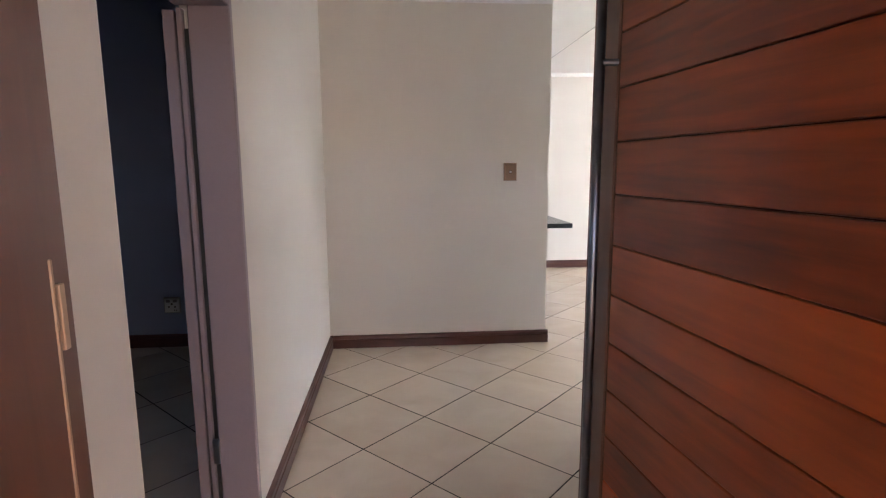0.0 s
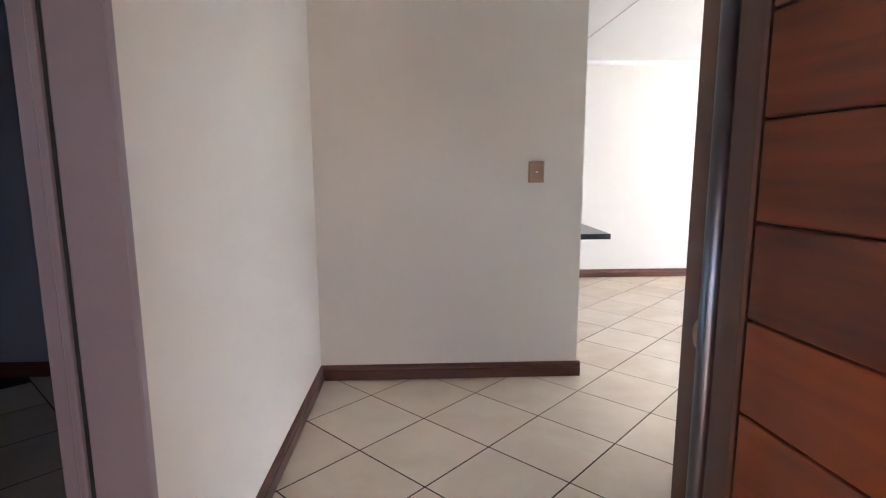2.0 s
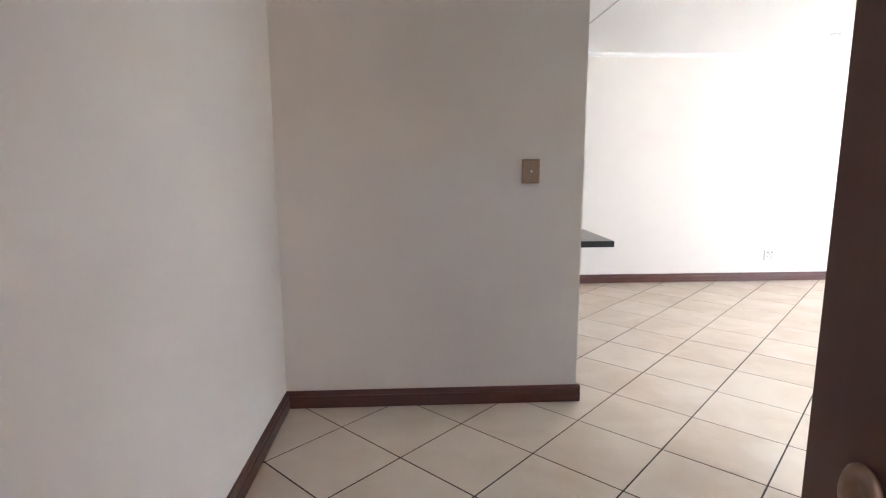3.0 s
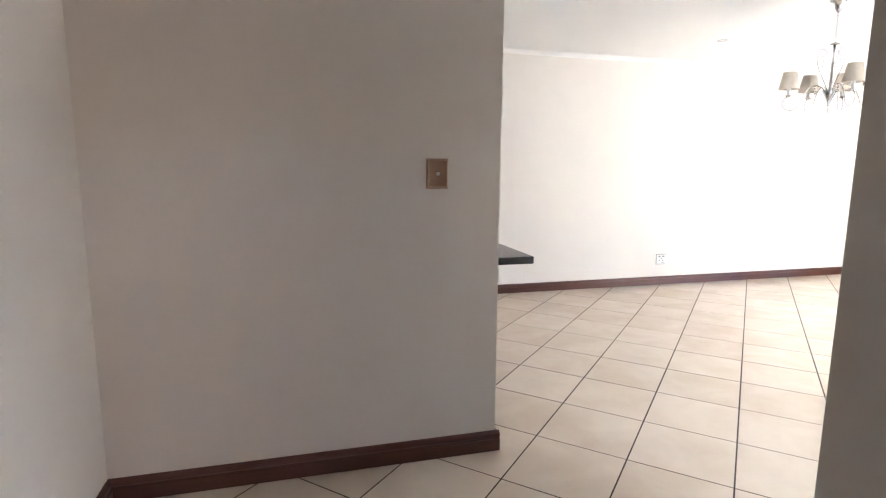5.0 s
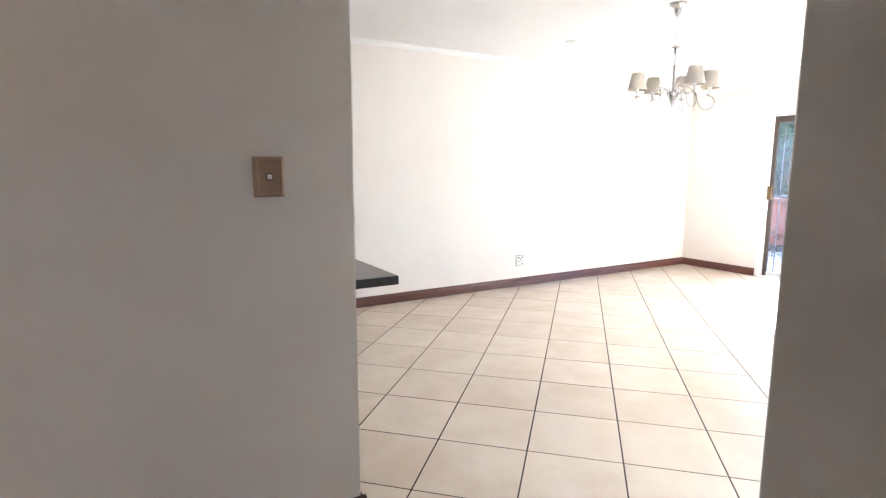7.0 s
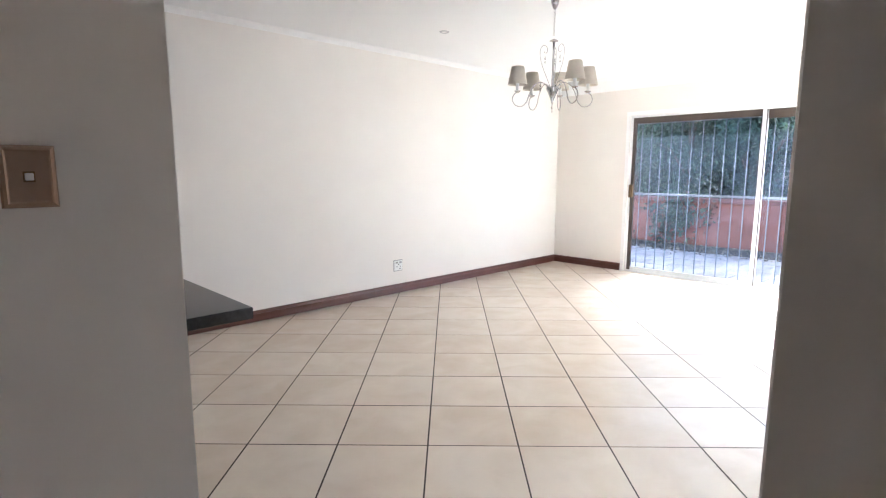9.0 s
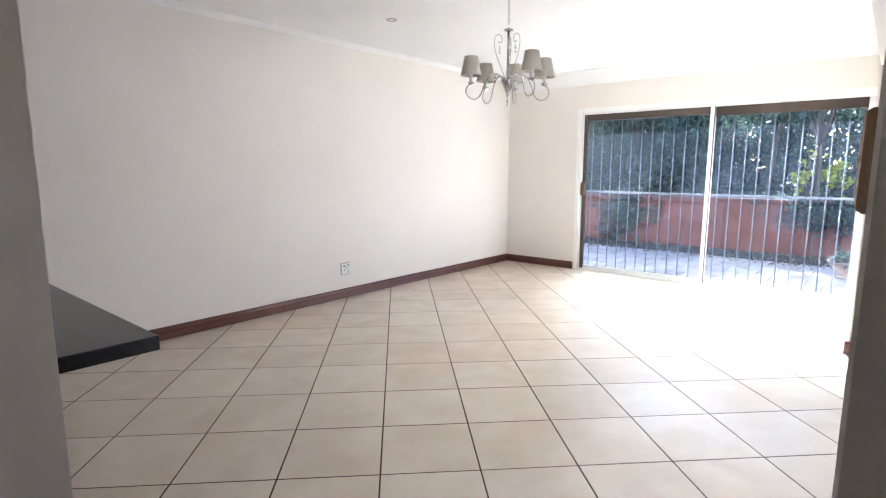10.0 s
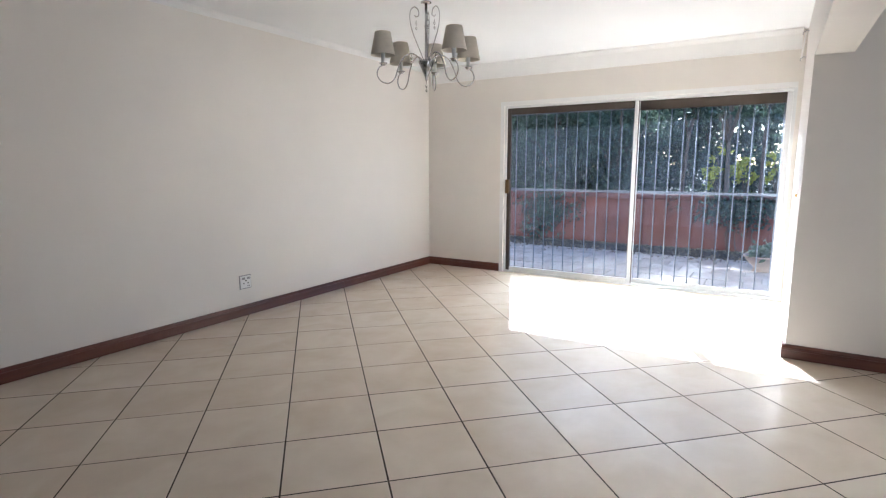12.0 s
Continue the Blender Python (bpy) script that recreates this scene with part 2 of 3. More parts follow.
def tube(points, radius, seg=8, bm=None):
    """A round tube along points; radius may be a list."""
    bm = bm or bmesh.new()
    pts = [Vector(p) for p in points]
    rad = radius if isinstance(radius, (list, tuple)) else [radius] * len(pts)
    rings = []
    up = None
    for i, p in enumerate(pts):
        d = (pts[min(i + 1, len(pts) - 1)] - pts[max(i - 1, 0)]).normalized()
        if up is None:
            up = Vector((0, 0, 1)) if abs(d.z) < 0.9 else Vector((1, 0, 0))
        a = d.cross(up).normalized()
        up = a.cross(d).normalized()
        rings.append([bm.verts.new(p + (a * math.cos(2 * math.pi * k / seg) + up * math.sin(2 * math.pi * k / seg)) * rad[i]) for k in range(seg)])
    for r0, r1 in zip(rings, rings[1:]):
        for k in range(seg):
            bm.faces.new((r0[k], r0[(k + 1) % seg], r1[(k + 1) % seg], r1[k]))
    bm.faces.new(rings[0][::-1])
    bm.faces.new(rings[-1])
    return bm


def smooth_path(points, n=5):
    """Points along a smooth curve through the given ones."""
    p = [Vector(q) for q in points]
    p = [p[0] * 2 - p[1]] + p + [p[-1] * 2 - p[-2]]
    out = []
    for a, b, c, d in zip(p, p[1:], p[2:], p[3:]):
        for k in range(n):
            t = k / n
            out.append(0.5 * (2 * b + (c - a) * t + (2 * a - 5 * b + 4 * c - d) * t * t + (3 * b - a - 3 * c + d) * t ** 3))
    return out + [p[-2]]


def thing(name, place, label, category, group="", kind=""):
    ob = new(name)
    ob.location = place
    return tagged(ob, label, category, group, kind)


def structure(name, bm, mat, label, category):
    return tagged(part(name, bm, mat), label, category, kind="structure")


# ---- the shell ----
X_L, X_R, Y_F, Y_N, X_E, Y_S, H = -0.53, 1.77, 4.46, 7.70, 7.85, 0.80, 2.71
X_I = -0.70
X_W = -2.81
DOOR_Y0, DOOR_Y1, DOOR_H = 3.37, 6.53, 2.17

structure("wall_north", boxes((-0.99, 8.07, Y_N, Y_N + 0.22, -0.05, H)), PAINT, "cream painted plaster wall of the living room", "wall")
structure("wall_east", boxes((X_E, 8.07, DOOR_Y1, Y_N, -0.05, H), (X_E, 8.07, 3.33, DOOR_Y1, DOOR_H, H), (X_E, 8.07, 3.33, DOOR_Y0, -0.05, DOOR_H)),
          PAINT, "cream painted wall around the sliding patio door", "wall")
pier = structure("wall_pier", boxes((5.97, 6.19, Y_S, 3.11, -0.05, H), (5.97, 8.07, 3.11, 3.33, -0.05, H)), PAINT, "cream plaster pier wall beside the patio door", "wall")
structure("beam", boxes((X_R + 0.22, 5.97, 3.11, 3.33, 2.15, H)), PAINT, "white plastered beam between pier and hall wall", "beam")
structure("wall_hall_end", boxes((X_I, 1.232, Y_F, 4.61, -0.05, H)), PAINT, "cream painted wall at the end of the entrance hall", "wall")
structure("wall_hall_west", boxes((X_I, X_L, Y_S, 1.38, -0.05, H), (X_I, X_L, 2.25, Y_F, -0.05, H), (X_I, X_L, 1.38, 2.25, 2.04, H)),
          PAINT, "cream hall wall with a doorway to a dark room", "wall")
structure("wall_hall_east", boxes((X_R, X_R + 0.22, Y_S, 3.19, -0.05, H), bevel=0.006), PAINT, "cream painted wall end beside the hall passage", "wall")
# the opening from x 2.1 to 3.1 is added for the fill lamp
structure("wall_south", boxes((-3.03, -0.36, 0.6, Y_S, -0.05, H), (0.86, 2.1, 0.6, Y_S, -0.05, H), (3.1, 6.19, 0.6, Y_S, -0.05, H), (2.1, 3.1, 0.6, Y_S, -0.05, 0.78), (2.1, 3.1, 0.6, Y_S, 2.12, H), (-0.36, 0.86, 0.6, Y_S, 2.14, H)),
          PAINT, "front wall with the entrance doorway", "wall")
structure("wall_room_west", boxes((-3.03, X_W, Y_S, 1.6, -0.05, H), (-3.03, X_W, 2.0, 4.64, -0.05, H), (-3.03, X_W, 1.6, 2.0, -0.05, 1.6), (-3.03, X_W, 1.6, 2.0, 2.0, H)),
          ROOM_DIM_BLUE, "side room wall coloured blue-grey for its dim blue light", "wall")
structure("wall_room_north", boxes((-3.03, -0.99, 4.64, 4.8, -0.05, H), (-0.99, X_I, 4.61, 4.8, -0.05, H)), ROOM_DIM_BLUE, "side room end wall coloured blue-grey for its dim blue light", "wall")
structure("wall_kitchen_west", boxes((-0.99, -0.77, 4.8, Y_N, -0.05, H)), PAINT, "cream painted kitchen wall", "wall")
structure("half_wall", boxes((0.85, 1.05, 4.61, 6.3, -0.05, 0.93)), PAINT, "low plastered wall carrying the counter slab", "wall")
structure("ceiling", boxes((-3.03, 8.07, 0.6, Y_N + 0.22, H, H + 0.12)), CEIL, "smooth white painted ceiling", "ceiling")
structure("ceiling_joint", boxes((1.852, 1.862, 3.2, 7.64, H - 0.004, H)), material("joint_grey", (0.5, 0.5, 0.5), 0.8), "thin joint line in the ceiling boards", "trim")

COVE = [(0.0, 0.0), (0.0, -0.042), (0.007, -0.04), (0.02, -0.024), (0.04, -0.009), (0.052, -0.002), (0.052, 0.0)]


def cornice(p0, p1, side):
    structure("cornice", prism(COVE, (*p0, H), (*p1, H), side), TRIM_WHITE, "small white coved ceiling cornice", "trim")


cornice((-0.77, Y_N), (7.7, Y_N), (0, -1))
cornice((X_L, Y_F), (1.232, Y_F), (0, -1))
cornice((X_L, Y_S), (X_L, Y_F - 0.056), (1, 0))
cornice((X_R, Y_S), (X_R, 3.19), (-1, 0))
cornice((5.97, Y_S), (5.97, 3.11), (-1, 0))
PELMET = [(0.0, 0.0), (0.0, -0.185), (0.016, -0.185), (0.02, -0.17), (0.024, -0.165), (0.07, -0.05), (0.1, -0.012), (0.1, 0.0)]
structure("pelmet_cornice", prism(PELMET, (X_E, 3.37, H), (X_E, 7.64, H), (-1, 0)), TRIM_WHITE, "deep white cove above the patio door", "trim")

BASE = [(0.0, 0.0), (0.022, 0.0), (0.022, 0.062), (0.017, 0.066), (0.017, 0.073), (0.021, 0.077), (0.019, 0.09), (0.011, 0.1), (0.0, 0.103)]


def baseboard(p0, p1, side):
    along_y = abs(p1[1] - p0[1]) > abs(p1[0] - p0[0])
    structure("baseboard", prism(BASE, (*p0, 0.004), (*p1, 0.004), side), SKIRT_Y if along_y else SKIRT, "reddish-brown varnished wooden skirting board", "baseboard")


baseboard((-0.77, Y_N), (X_E, Y_N), (0, -1))
baseboard((X_E, DOOR_Y1 + 0.05), (X_E, Y_N - 0.022), (-1, 0))
baseboard((X_L, Y_F), (1.254, Y_F), (0, -1))
baseboard((1.232, Y_F), (1.232, 4.61), (1, 0))
baseboard((X_L, 2.27), (X_L, Y_F - 0.022), (1, 0))
baseboard((X_L, Y_S), (X_L, 1.36), (1, 0))
baseboard((5.97, Y_S), (5.97, 3.352), (-1, 0))
baseboard((5.97, 3.33), (6.1, 3.33), (0, 1))
baseboard((X_W, 4.64), (X_I, 4.64), (0, -1))
baseboard((X_W, Y_S), (X_W, 4.618), (1, 0))
baseboard((X_R, Y_S), (X_R, 3.19), (-1, 0))

# ---- side-room doorway: frame and door folded back ----
dframe = thing("door_frame", (0, 0, 0), "brown painted frame of the side-room doorway", "door frame", kind="structure")
part("jamb", boxes((-0.665, -0.525, 2.22, 2.252, 0.005, 2.04), bevel=0.004), FRAME_BROWN, dframe)
part("lintel", boxes((-0.705, -0.525, 1.381, 2.219, 1.99, 2.042), bevel=0.004), FRAME_BROWN, dframe)
# black strip set into the door gap to stand for the shade there
part("gap_shade", boxes((-0.6835, -0.6655, 2.236, 2.2495, 0.005, 1.92)), PLASTIC_DARK, dframe, "dark strip standing for the shade in the door gap")
side_door = thing("door_1", (0, 0, 0), "brown painted interior door folded back against the wall", "door", kind="structure")
part("leaf", boxes((-0.703, -0.684, 2.222, 2.249, 0.01, 1.985), (-0.76, -0.72, 2.25, 3.05, 0.01, 1.985), bevel=0.003), FRAME_BROWN, side_door)
for z in (0.38,):
    part("hinge", boxes((-0.684, -0.66, 2.208, 2.2195, z - 0.05, z + 0.05), bevel=0.002), STEEL, side_door, "grey steel hinge")

# ---- entrance doorway and pivot door ----
eframe = thing("entrance_frame", (0, 0, 0), "dark brown wooden frame of the entrance door", "door frame", kind="structure")
part("jamb", boxes((-0.362, -0.29, 0.595, 0.805, 0.0, 2.14), bevel=0.004), STILE, eframe)
part("jamb", boxes((0.775, 0.862, 0.595, 0.805, 0.0, 2.14), bevel=0.004), STILE, eframe)
part("head", boxes((-0.289, 0.774, 0.595, 0.805, 2.10, 2.142), bevel=0.004), STILE, eframe)
part("strike_plate", boxes((-0.291, -0.2885, 0.772, 0.777, 1.08, 1.365), (-0.291, -0.286, 0.778, 0.787, 1.275, 1.34), bevel=0.001), PLATE_GOLD, eframe, "worn metal strike plate")

HINGE, LEAD = Vector((0.715, 0.80)), Vector((0.616, 1.83))
door_len = (LEAD - HINGE).length
door = thing("entrance_door", (HINGE.x, HINGE.y, 0.0), "reddish hardwood plank entrance door standing open", "door")
door.rotation_euler = (0, 0, math.atan2(LEAD.y - HINGE.y, LEAD.x - HINGE.x) - math.pi / 2)
# along +y from the hinge; the planked face looks to -x
part("core", boxes((0.006, 0.044, 0.0, door_len, 0.012, 2.09)), GROOVE, door)
ST = 0.147
part("stile", boxes((-0.008, 0.05, door_len - ST, door_len, 0.012, 2.09), bevel=0.004), STILE, door)
part("stile", boxes((-0.008, 0.05, -0.0, 0.08, 0.012, 2.09), bevel=0.004), STILE, door)
pitch_z, z = 0.141, 0.104 - 0.141
while z < 2.07:
    top = min(z + pitch_z - 0.003, 2.088)
    pl = part("plank", boxes((-0.004, 0.03, 0.083, door_len - ST - 0.004, max(z, 0.014), top), bevel=0.0035, seg=2), PLANK, door)
    z += pitch_z
pull = part("pull_bar", tube([(-0.052, door_len - 0.133, 0.16), (-0.052, door_len - 0.133, 1.95)], 0.0125, 16), DARK_STEEL, door, "long brushed steel pull bar", smooth=True)
for z in (0.42, 1.72):
    part("standoff", tube([(-0.052, door_len - 0.133, z), (-0.045, door_len - 0.14, z), (-0.008, door_len - 0.147, z)], 0.009, 10), DARK_STEEL, pull)
lockp = lathe([(0.0, 0.0), (0.024, 0.0), (0.026, 0.004), (0.022, 0.010), (0.013, 0.012), (0.011, 0.006), (0.0, 0.006)], 24)
bmesh.ops.transform(lockp, matrix=Matrix.Translation((-0.008, door_len - 0.062, 1.18)) @ Matrix.Rotation(-math.pi / 2, 4, "Y") @ Matrix.Diagonal((1.1, 0.75, 0.8, 1)), verts=lockp.verts)
part("lock_escutcheon", lockp, PLATE_GOLD, door, "oval metal lock rose", smooth=True)


# ---- switches and sockets ----
def switch(place):
    ob = thing("light_switch", place, "champagne metal light switch plate on the hall wall", "light switch")
    bm = bmesh.new()
    rings = []
    for w, h, d in ((0.052, 0.069, 0.0), (0.052, 0.069, 0.006), (0.048, 0.065, 0.013), (0.042, 0.059, 0.016), (0.038, 0.055, 0.014)):
        rings.append([bm.verts.new((sx * w, -d, sz * h)) for sx, sz in ((-1, -1), (1, -1), (1, 1), (-1, 1))])
    for a, b in zip(rings, rings[1:]):
        for k in range(4):
            bm.faces.new((a[k], a[(k + 1) % 4], b[(k + 1) % 4], b[k]))
    bm.faces.new(rings[0])
    bm.faces.new(rings[-1])
    part("plate", bm, PLATE_GOLD, ob, "dished metal plate with bevelled rim")
    part("rocker_seat", boxes((-0.011, 0.011, -0.0155, -0.0141, -0.012, 0.012), bevel=0.0006), DARK_BRASS, ob, "dark seat of the rocker")
    part("rocker", boxes((-0.008, 0.008, -0.020, -0.0156, -0.008, 0.008), bevel=0.002, seg=2), PLASTIC, ob, "small pale rocker button")
    return ob


switch((0.921, Y_F, 1.408))
passage_switch = switch((1.885, 3.19, 1.425))
passage_switch.rotation_euler = (0, 0, math.pi)
tagged(passage_switch, "champagne metal light switch plate on the wall end", "light switch")


def socket(place):
    ob = thing("wall_socket", place, "white plastic power socket low on the wall", "socket", "power sockets")
    # grey rim behind the plate, drawn in place of its shadow on the wall
    part("shadow_rim", boxes((-0.066, 0.066, -0.004, 0.0, -0.066, 0.066), bevel=0.001), SOCKET_GREY, ob, "grey rim standing for the shadow round the plate")
    part("plate", boxes((-0.058, 0.058, -0.012, -0.0042, -0.058, 0.058), bevel=0.003, seg=2), PLASTIC, ob)
    for x, z, r in ((0.0, 0.012, 0.008), (-0.024, -0.012, 0.007), (0.024, -0.012, 0.007), (0.034, -0.04, 0.005), (0.018, -0.04, 0.005)):
        bm = lathe([(0, 0), (r, 0), (r, 0.002), (0, 0.002)], 12)
        bmesh.ops.transform(bm, matrix=Matrix.Translation((x, -0.0125, z)) @ Matrix.Rotation(math.pi / 2, 4, "X"), verts=bm.verts)
        part("pin_hole", bm, PLASTIC_DARK, ob, "dark pin hole")
    part("toggle", boxes((-0.042, -0.012, -0.020, -0.0125, 0.026, 0.046), bevel=0.002), SOCKET_GREY, ob)
    part("toggle", boxes((0.012, 0.042, -0.020, -0.0125, 0.026, 0.046), bevel=0.002), SOCKET_GREY, ob)
    return ob


socket((4.646, Y_N, 0.325))
socket((-1.81, 4.64, 0.35))

sc = lathe([(0.0, 0.0), (0.012, 0.0), (0.012, 0.012), (0.006, 0.018), (0.0, 0.018)], 12)
bmesh.ops.transform(sc, matrix=Matrix.Translation((6.6, 3.33, 1.17)) @ Matrix.Rotation(-math.pi / 2, 4, "X"), verts=sc.verts)
part("knob", sc, BRASS, pier, "small dark metal knob", smooth=True)

# white curtain-rail bracket in the corner above the patio door
bracket = thing("curtain_bracket", (7.76, 3.36, 2.42), "thin white curtain rail bracket high beside the door", "bracket")
part("rod", tube([(0.03, 0.01, 0.0), (-0.17, -0.005, 0.2)], 0.0065, 10), TRIM_WHITE, bracket, smooth=True)
for bx, bz in ((0.03, 0.0), (-0.17, 0.2)):
    part("hook", tube([(bx, -0.031, bz + 0.015), (bx - 0.012, -0.005, bz + 0.018), (bx - 0.012, 0.018, bz), (bx, 0.016, bz - 0.016)], 0.0045, 8), STEEL, bracket, "small grey metal hook", smooth=True)

# ---- counter slab ----
slab = tagged(part("counter_slab", boxes((0.4, 1.5, 4.63, 6.25, 0.932, 0.972), bevel=0.004, seg=2), GRANITE),
              "polished black granite breakfast counter slab", "counter")

# ---- downlight ----
dl = thing("downlight", (4.42, 6.7, H), "small recessed ceiling downlight with white trim", "downlight")
part("ring", lathe([(0.030, 0.0), (0.030, -0.006), (0.045, -0.006), (0.048, 0.0)], 28), STEEL, dl, smooth=True)
part("lamp", lathe([(0.0, -0.002), (0.03, -0.002), (0.03, 0.0)], 20), PLASTIC, dl)


# ---- chandelier ----
def chandelier(x, y):
    top = thing("chandelier", (x, y, 2.633), "chrome chandelier with five linen shades", "chandelier")
    top.scale = (0.94, 0.94, 0.94)
    up = (H - 2.633) / 0.94
    part("ceiling_rose", lathe([(0.0, up), (0.066, up), (0.066, up - 0.016), (0.058, up - 0.022), (0.034, up - 0.03), (0.028, up - 0.07), (0.016, up - 0.098), (0.006, up - 0.105), (0.0, up - 0.105)], 28), CHROME, top, smooth=True)
    bm = bmesh.new()
    links = int((up + 0.18) / 0.022)
    for k in range(links):
        z = up - 0.075 - k * 0.022
        ring = [(0.008 * math.cos(a) if k % 2 else 0, 0 if k % 2 else 0.008 * math.cos(a), z + 0.013 * math.sin(a)) for a in np.linspace(0, 2 * math.pi, 9)]
        tube(ring, 0.002, 5, bm)
    part("chain", bm, CHROME, top, smooth=True)
    part("hub_cap", lathe([(0.0, -0.25), (0.012, -0.25), (0.034, -0.262), (0.036, -0.268), (0.012, -0.275), (0.0, -0.275)], 20), CHROME, top, smooth=True)
    part("stem", lathe([(0.0, -0.27), (0.009, -0.27), (0.008, -0.4), (0.013, -0.41), (0.009, -0.42), (0.011, -0.62), (0.016, -0.63), (0.0, -0.63)], 14), CHROME, top, smooth=True)
    part("cone", lathe([(0.0, -0.62), (0.05, -0.625), (0.052, -0.632), (0.03, -0.68), (0.008, -0.735), (0.01, -0.742), (0.006, -0.752), (0.0, -0.755)], 24), CHROME, top, smooth=True)
    for a in (0.0, 2.1, 4.2):
        c, s_ = math.cos(a + 0.4), math.sin(a + 0.4)
        prof = [(0.02, -0.62), (0.05, -0.55), (0.09, -0.46), (0.11, -0.38), (0.105, -0.325), (0.08, -0.30), (0.055, -0.315), (0.05, -0.345), (0.066, -0.36), (0.08, -0.35)]
        scroll = part("scroll", tube(smooth_path([(r * c, r * s_, z) for r, z in prof]), 0.003, 6), CHROME, top, smooth=True)
        dr = bmesh.new()
        for z, r in ((-0.385, 0.005), (-0.402, 0.009), (-0.43, 0.008)):
            lathe([(0.0, -r * 1.3), (r, 0.0), (0.0, r * 1.3)], 8, dr, (0.068 * c, 0.068 * s_, z))
        part("crystal_drop", dr, CRYSTAL, scroll, "clear cut glass drop")
    for th in (197, 130, 80, 14, 308):
        a = radians(-58.3 + th)
        c, s_ = math.cos(a), math.sin(a)
        prof = [(0.03, -0.635), (0.06, -0.60), (0.10, -0.585), (0.15, -0.61), (0.185, -0.67), (0.21, -0.74), (0.25, -0.775), (0.30, -0.765), (0.325, -0.725), (0.315, -0.685), (0.29, -0.665)]
        arm = part("arm", tube(smooth_path([(r * c, r * s_, z) for r, z in prof]), 0.0038, 8), CHROME, top, smooth=True)
        at = (0.285 * c, 0.285 * s_, 0)
        part("drip_pan", lathe([(0.0, -0.668), (0.012, -0.668), (0.026, -0.655), (0.027, -0.652), (0.01, -0.656), (0.0, -0.656)], 16, None, at), CHROME, arm, smooth=True)
        part("candle_sleeve", lathe([(0.0, -0.655), (0.013, -0.655), (0.013, -0.58), (0.0, -0.58)], 14, None, at), PLASTIC, arm, smooth=True)
        sh = lathe([(0.078, -0.605), (0.050, -0.465), (0.048, -0.465), (0.076, -0.605), (0.078, -0.605)], 28, None, at)
        part("lampshade", sh, SHADE, top, "tapered beige linen shade", smooth=True)
    for th in (197, 80, 308):
        a = radians(-58.3 + th)
        bm = bmesh.new()
        for z, r in ((-0.594, 0.004), (-0.611, 0.009), (-0.641, 0.011)):
            lathe([(0.0, -r * 1.5), (r, 0.0), (0.0, r * 1.5)], 8, bm, (0.10 * math.cos(a), 0.10 * math.sin(a), z))
        part("crystal_drop", bm, CRYSTAL, top, "clear cut glass drop")
    bm = bmesh.new()
    for z, r in ((-0.761, 0.005), (-0.782, 0.010), (-0.81, 0.008)):
        lathe([(0.0, -r * 1.6), (r, 0.0), (0.0, r * 1.6)], 8, bm, (0, 0, z))
    part("crystal_drop", bm, CRYSTAL, top, "clear cut glass drop under the cone")
    return top


chandelier(4.26, 5.365)

# ---- sliding patio door ----
sd = thing("sliding_door", (0, 0, 0), "two-leaf aluminium sliding patio door, closed", "sliding door", kind="structure")
part("outer_frame", boxes((7.87, 7.99, DOOR_Y0, DOOR_Y1, DOOR_H - 0.03, DOOR_H), (7.87, 7.99, DOOR_Y0, DOOR_Y1, 0.0, 0.022), (7.87, 7.99, DOOR_Y1 - 0.03, DOOR_Y1, 0.022, DOOR_H - 0.03), (7.87, 7.99, DOOR_Y0, DOOR_Y0 + 0.03, 0.022, DOOR_H - 0.03)),
     ALU, sd, "white aluminium outer frame")


def leaf(name, x, y0, y1, mat_s, mat_t, rail):
    z0, z1 = 0.024, DOOR_H - 0.032
    o = part(name, boxes((x, x + 0.035, y0, y0 + 0.05, z0, z1), (x, x + 0.035, y1 - 0.05, y1, z0, z1), bevel=0.003), mat_s, sd)
    part("top_rail", boxes((x + 0.001, x + 0.034, y0 + 0.05, y1 - 0.05, z1 - rail, z1), bevel=0.002), mat_t, o, "dark bronze top rail")
    part("bottom_rail", boxes((x + 0.001, x + 0.034, y0 + 0.05, y1 - 0.05, z0, z0 + 0.05), bevel=0.002), ALU, o)
    g = part("pane", boxes((x + 0.015, x + 0.021, y0 + 0.05, y1 - 0.05, z0 + 0.05, z1 - rail)), GLASS, o, "clear glass pane")
    g.visible_shadow = False
    return o


lf = leaf("sliding_leaf", 7.885, 4.865, DOOR_Y1 - 0.031, BRONZE, BRONZE, 0.08)
leaf("fixed_leaf", 7.935, DOOR_Y0 + 0.031, 4.915, ALU, BRONZE, 0.105)
part("meeting_stile", boxes((7.87, 7.884, 4.870, 4.910, 0.024, DOOR_H - 0.032), bevel=0.003), ALU, sd, "white aluminium meeting stile")
part("handle", boxes((7.845, 7.884, 6.455, 6.505, 1.05, 1.23), (7.825, 7.845, 6.47, 6.49, 1.08, 1.2), bevel=0.004, seg=2), DARK_BRASS, lf, "brass and black door lock handle")

part("plaster_band", boxes((7.846, 7.852, DOOR_Y1, DOOR_Y1 + 0.05, 0.0, DOOR_H + 0.05), (7.846, 7.852, DOOR_Y0, DOOR_Y1, DOOR_H, DOOR_H + 0.05)), TRIM_WHITE, sd, "white painted band around the opening")

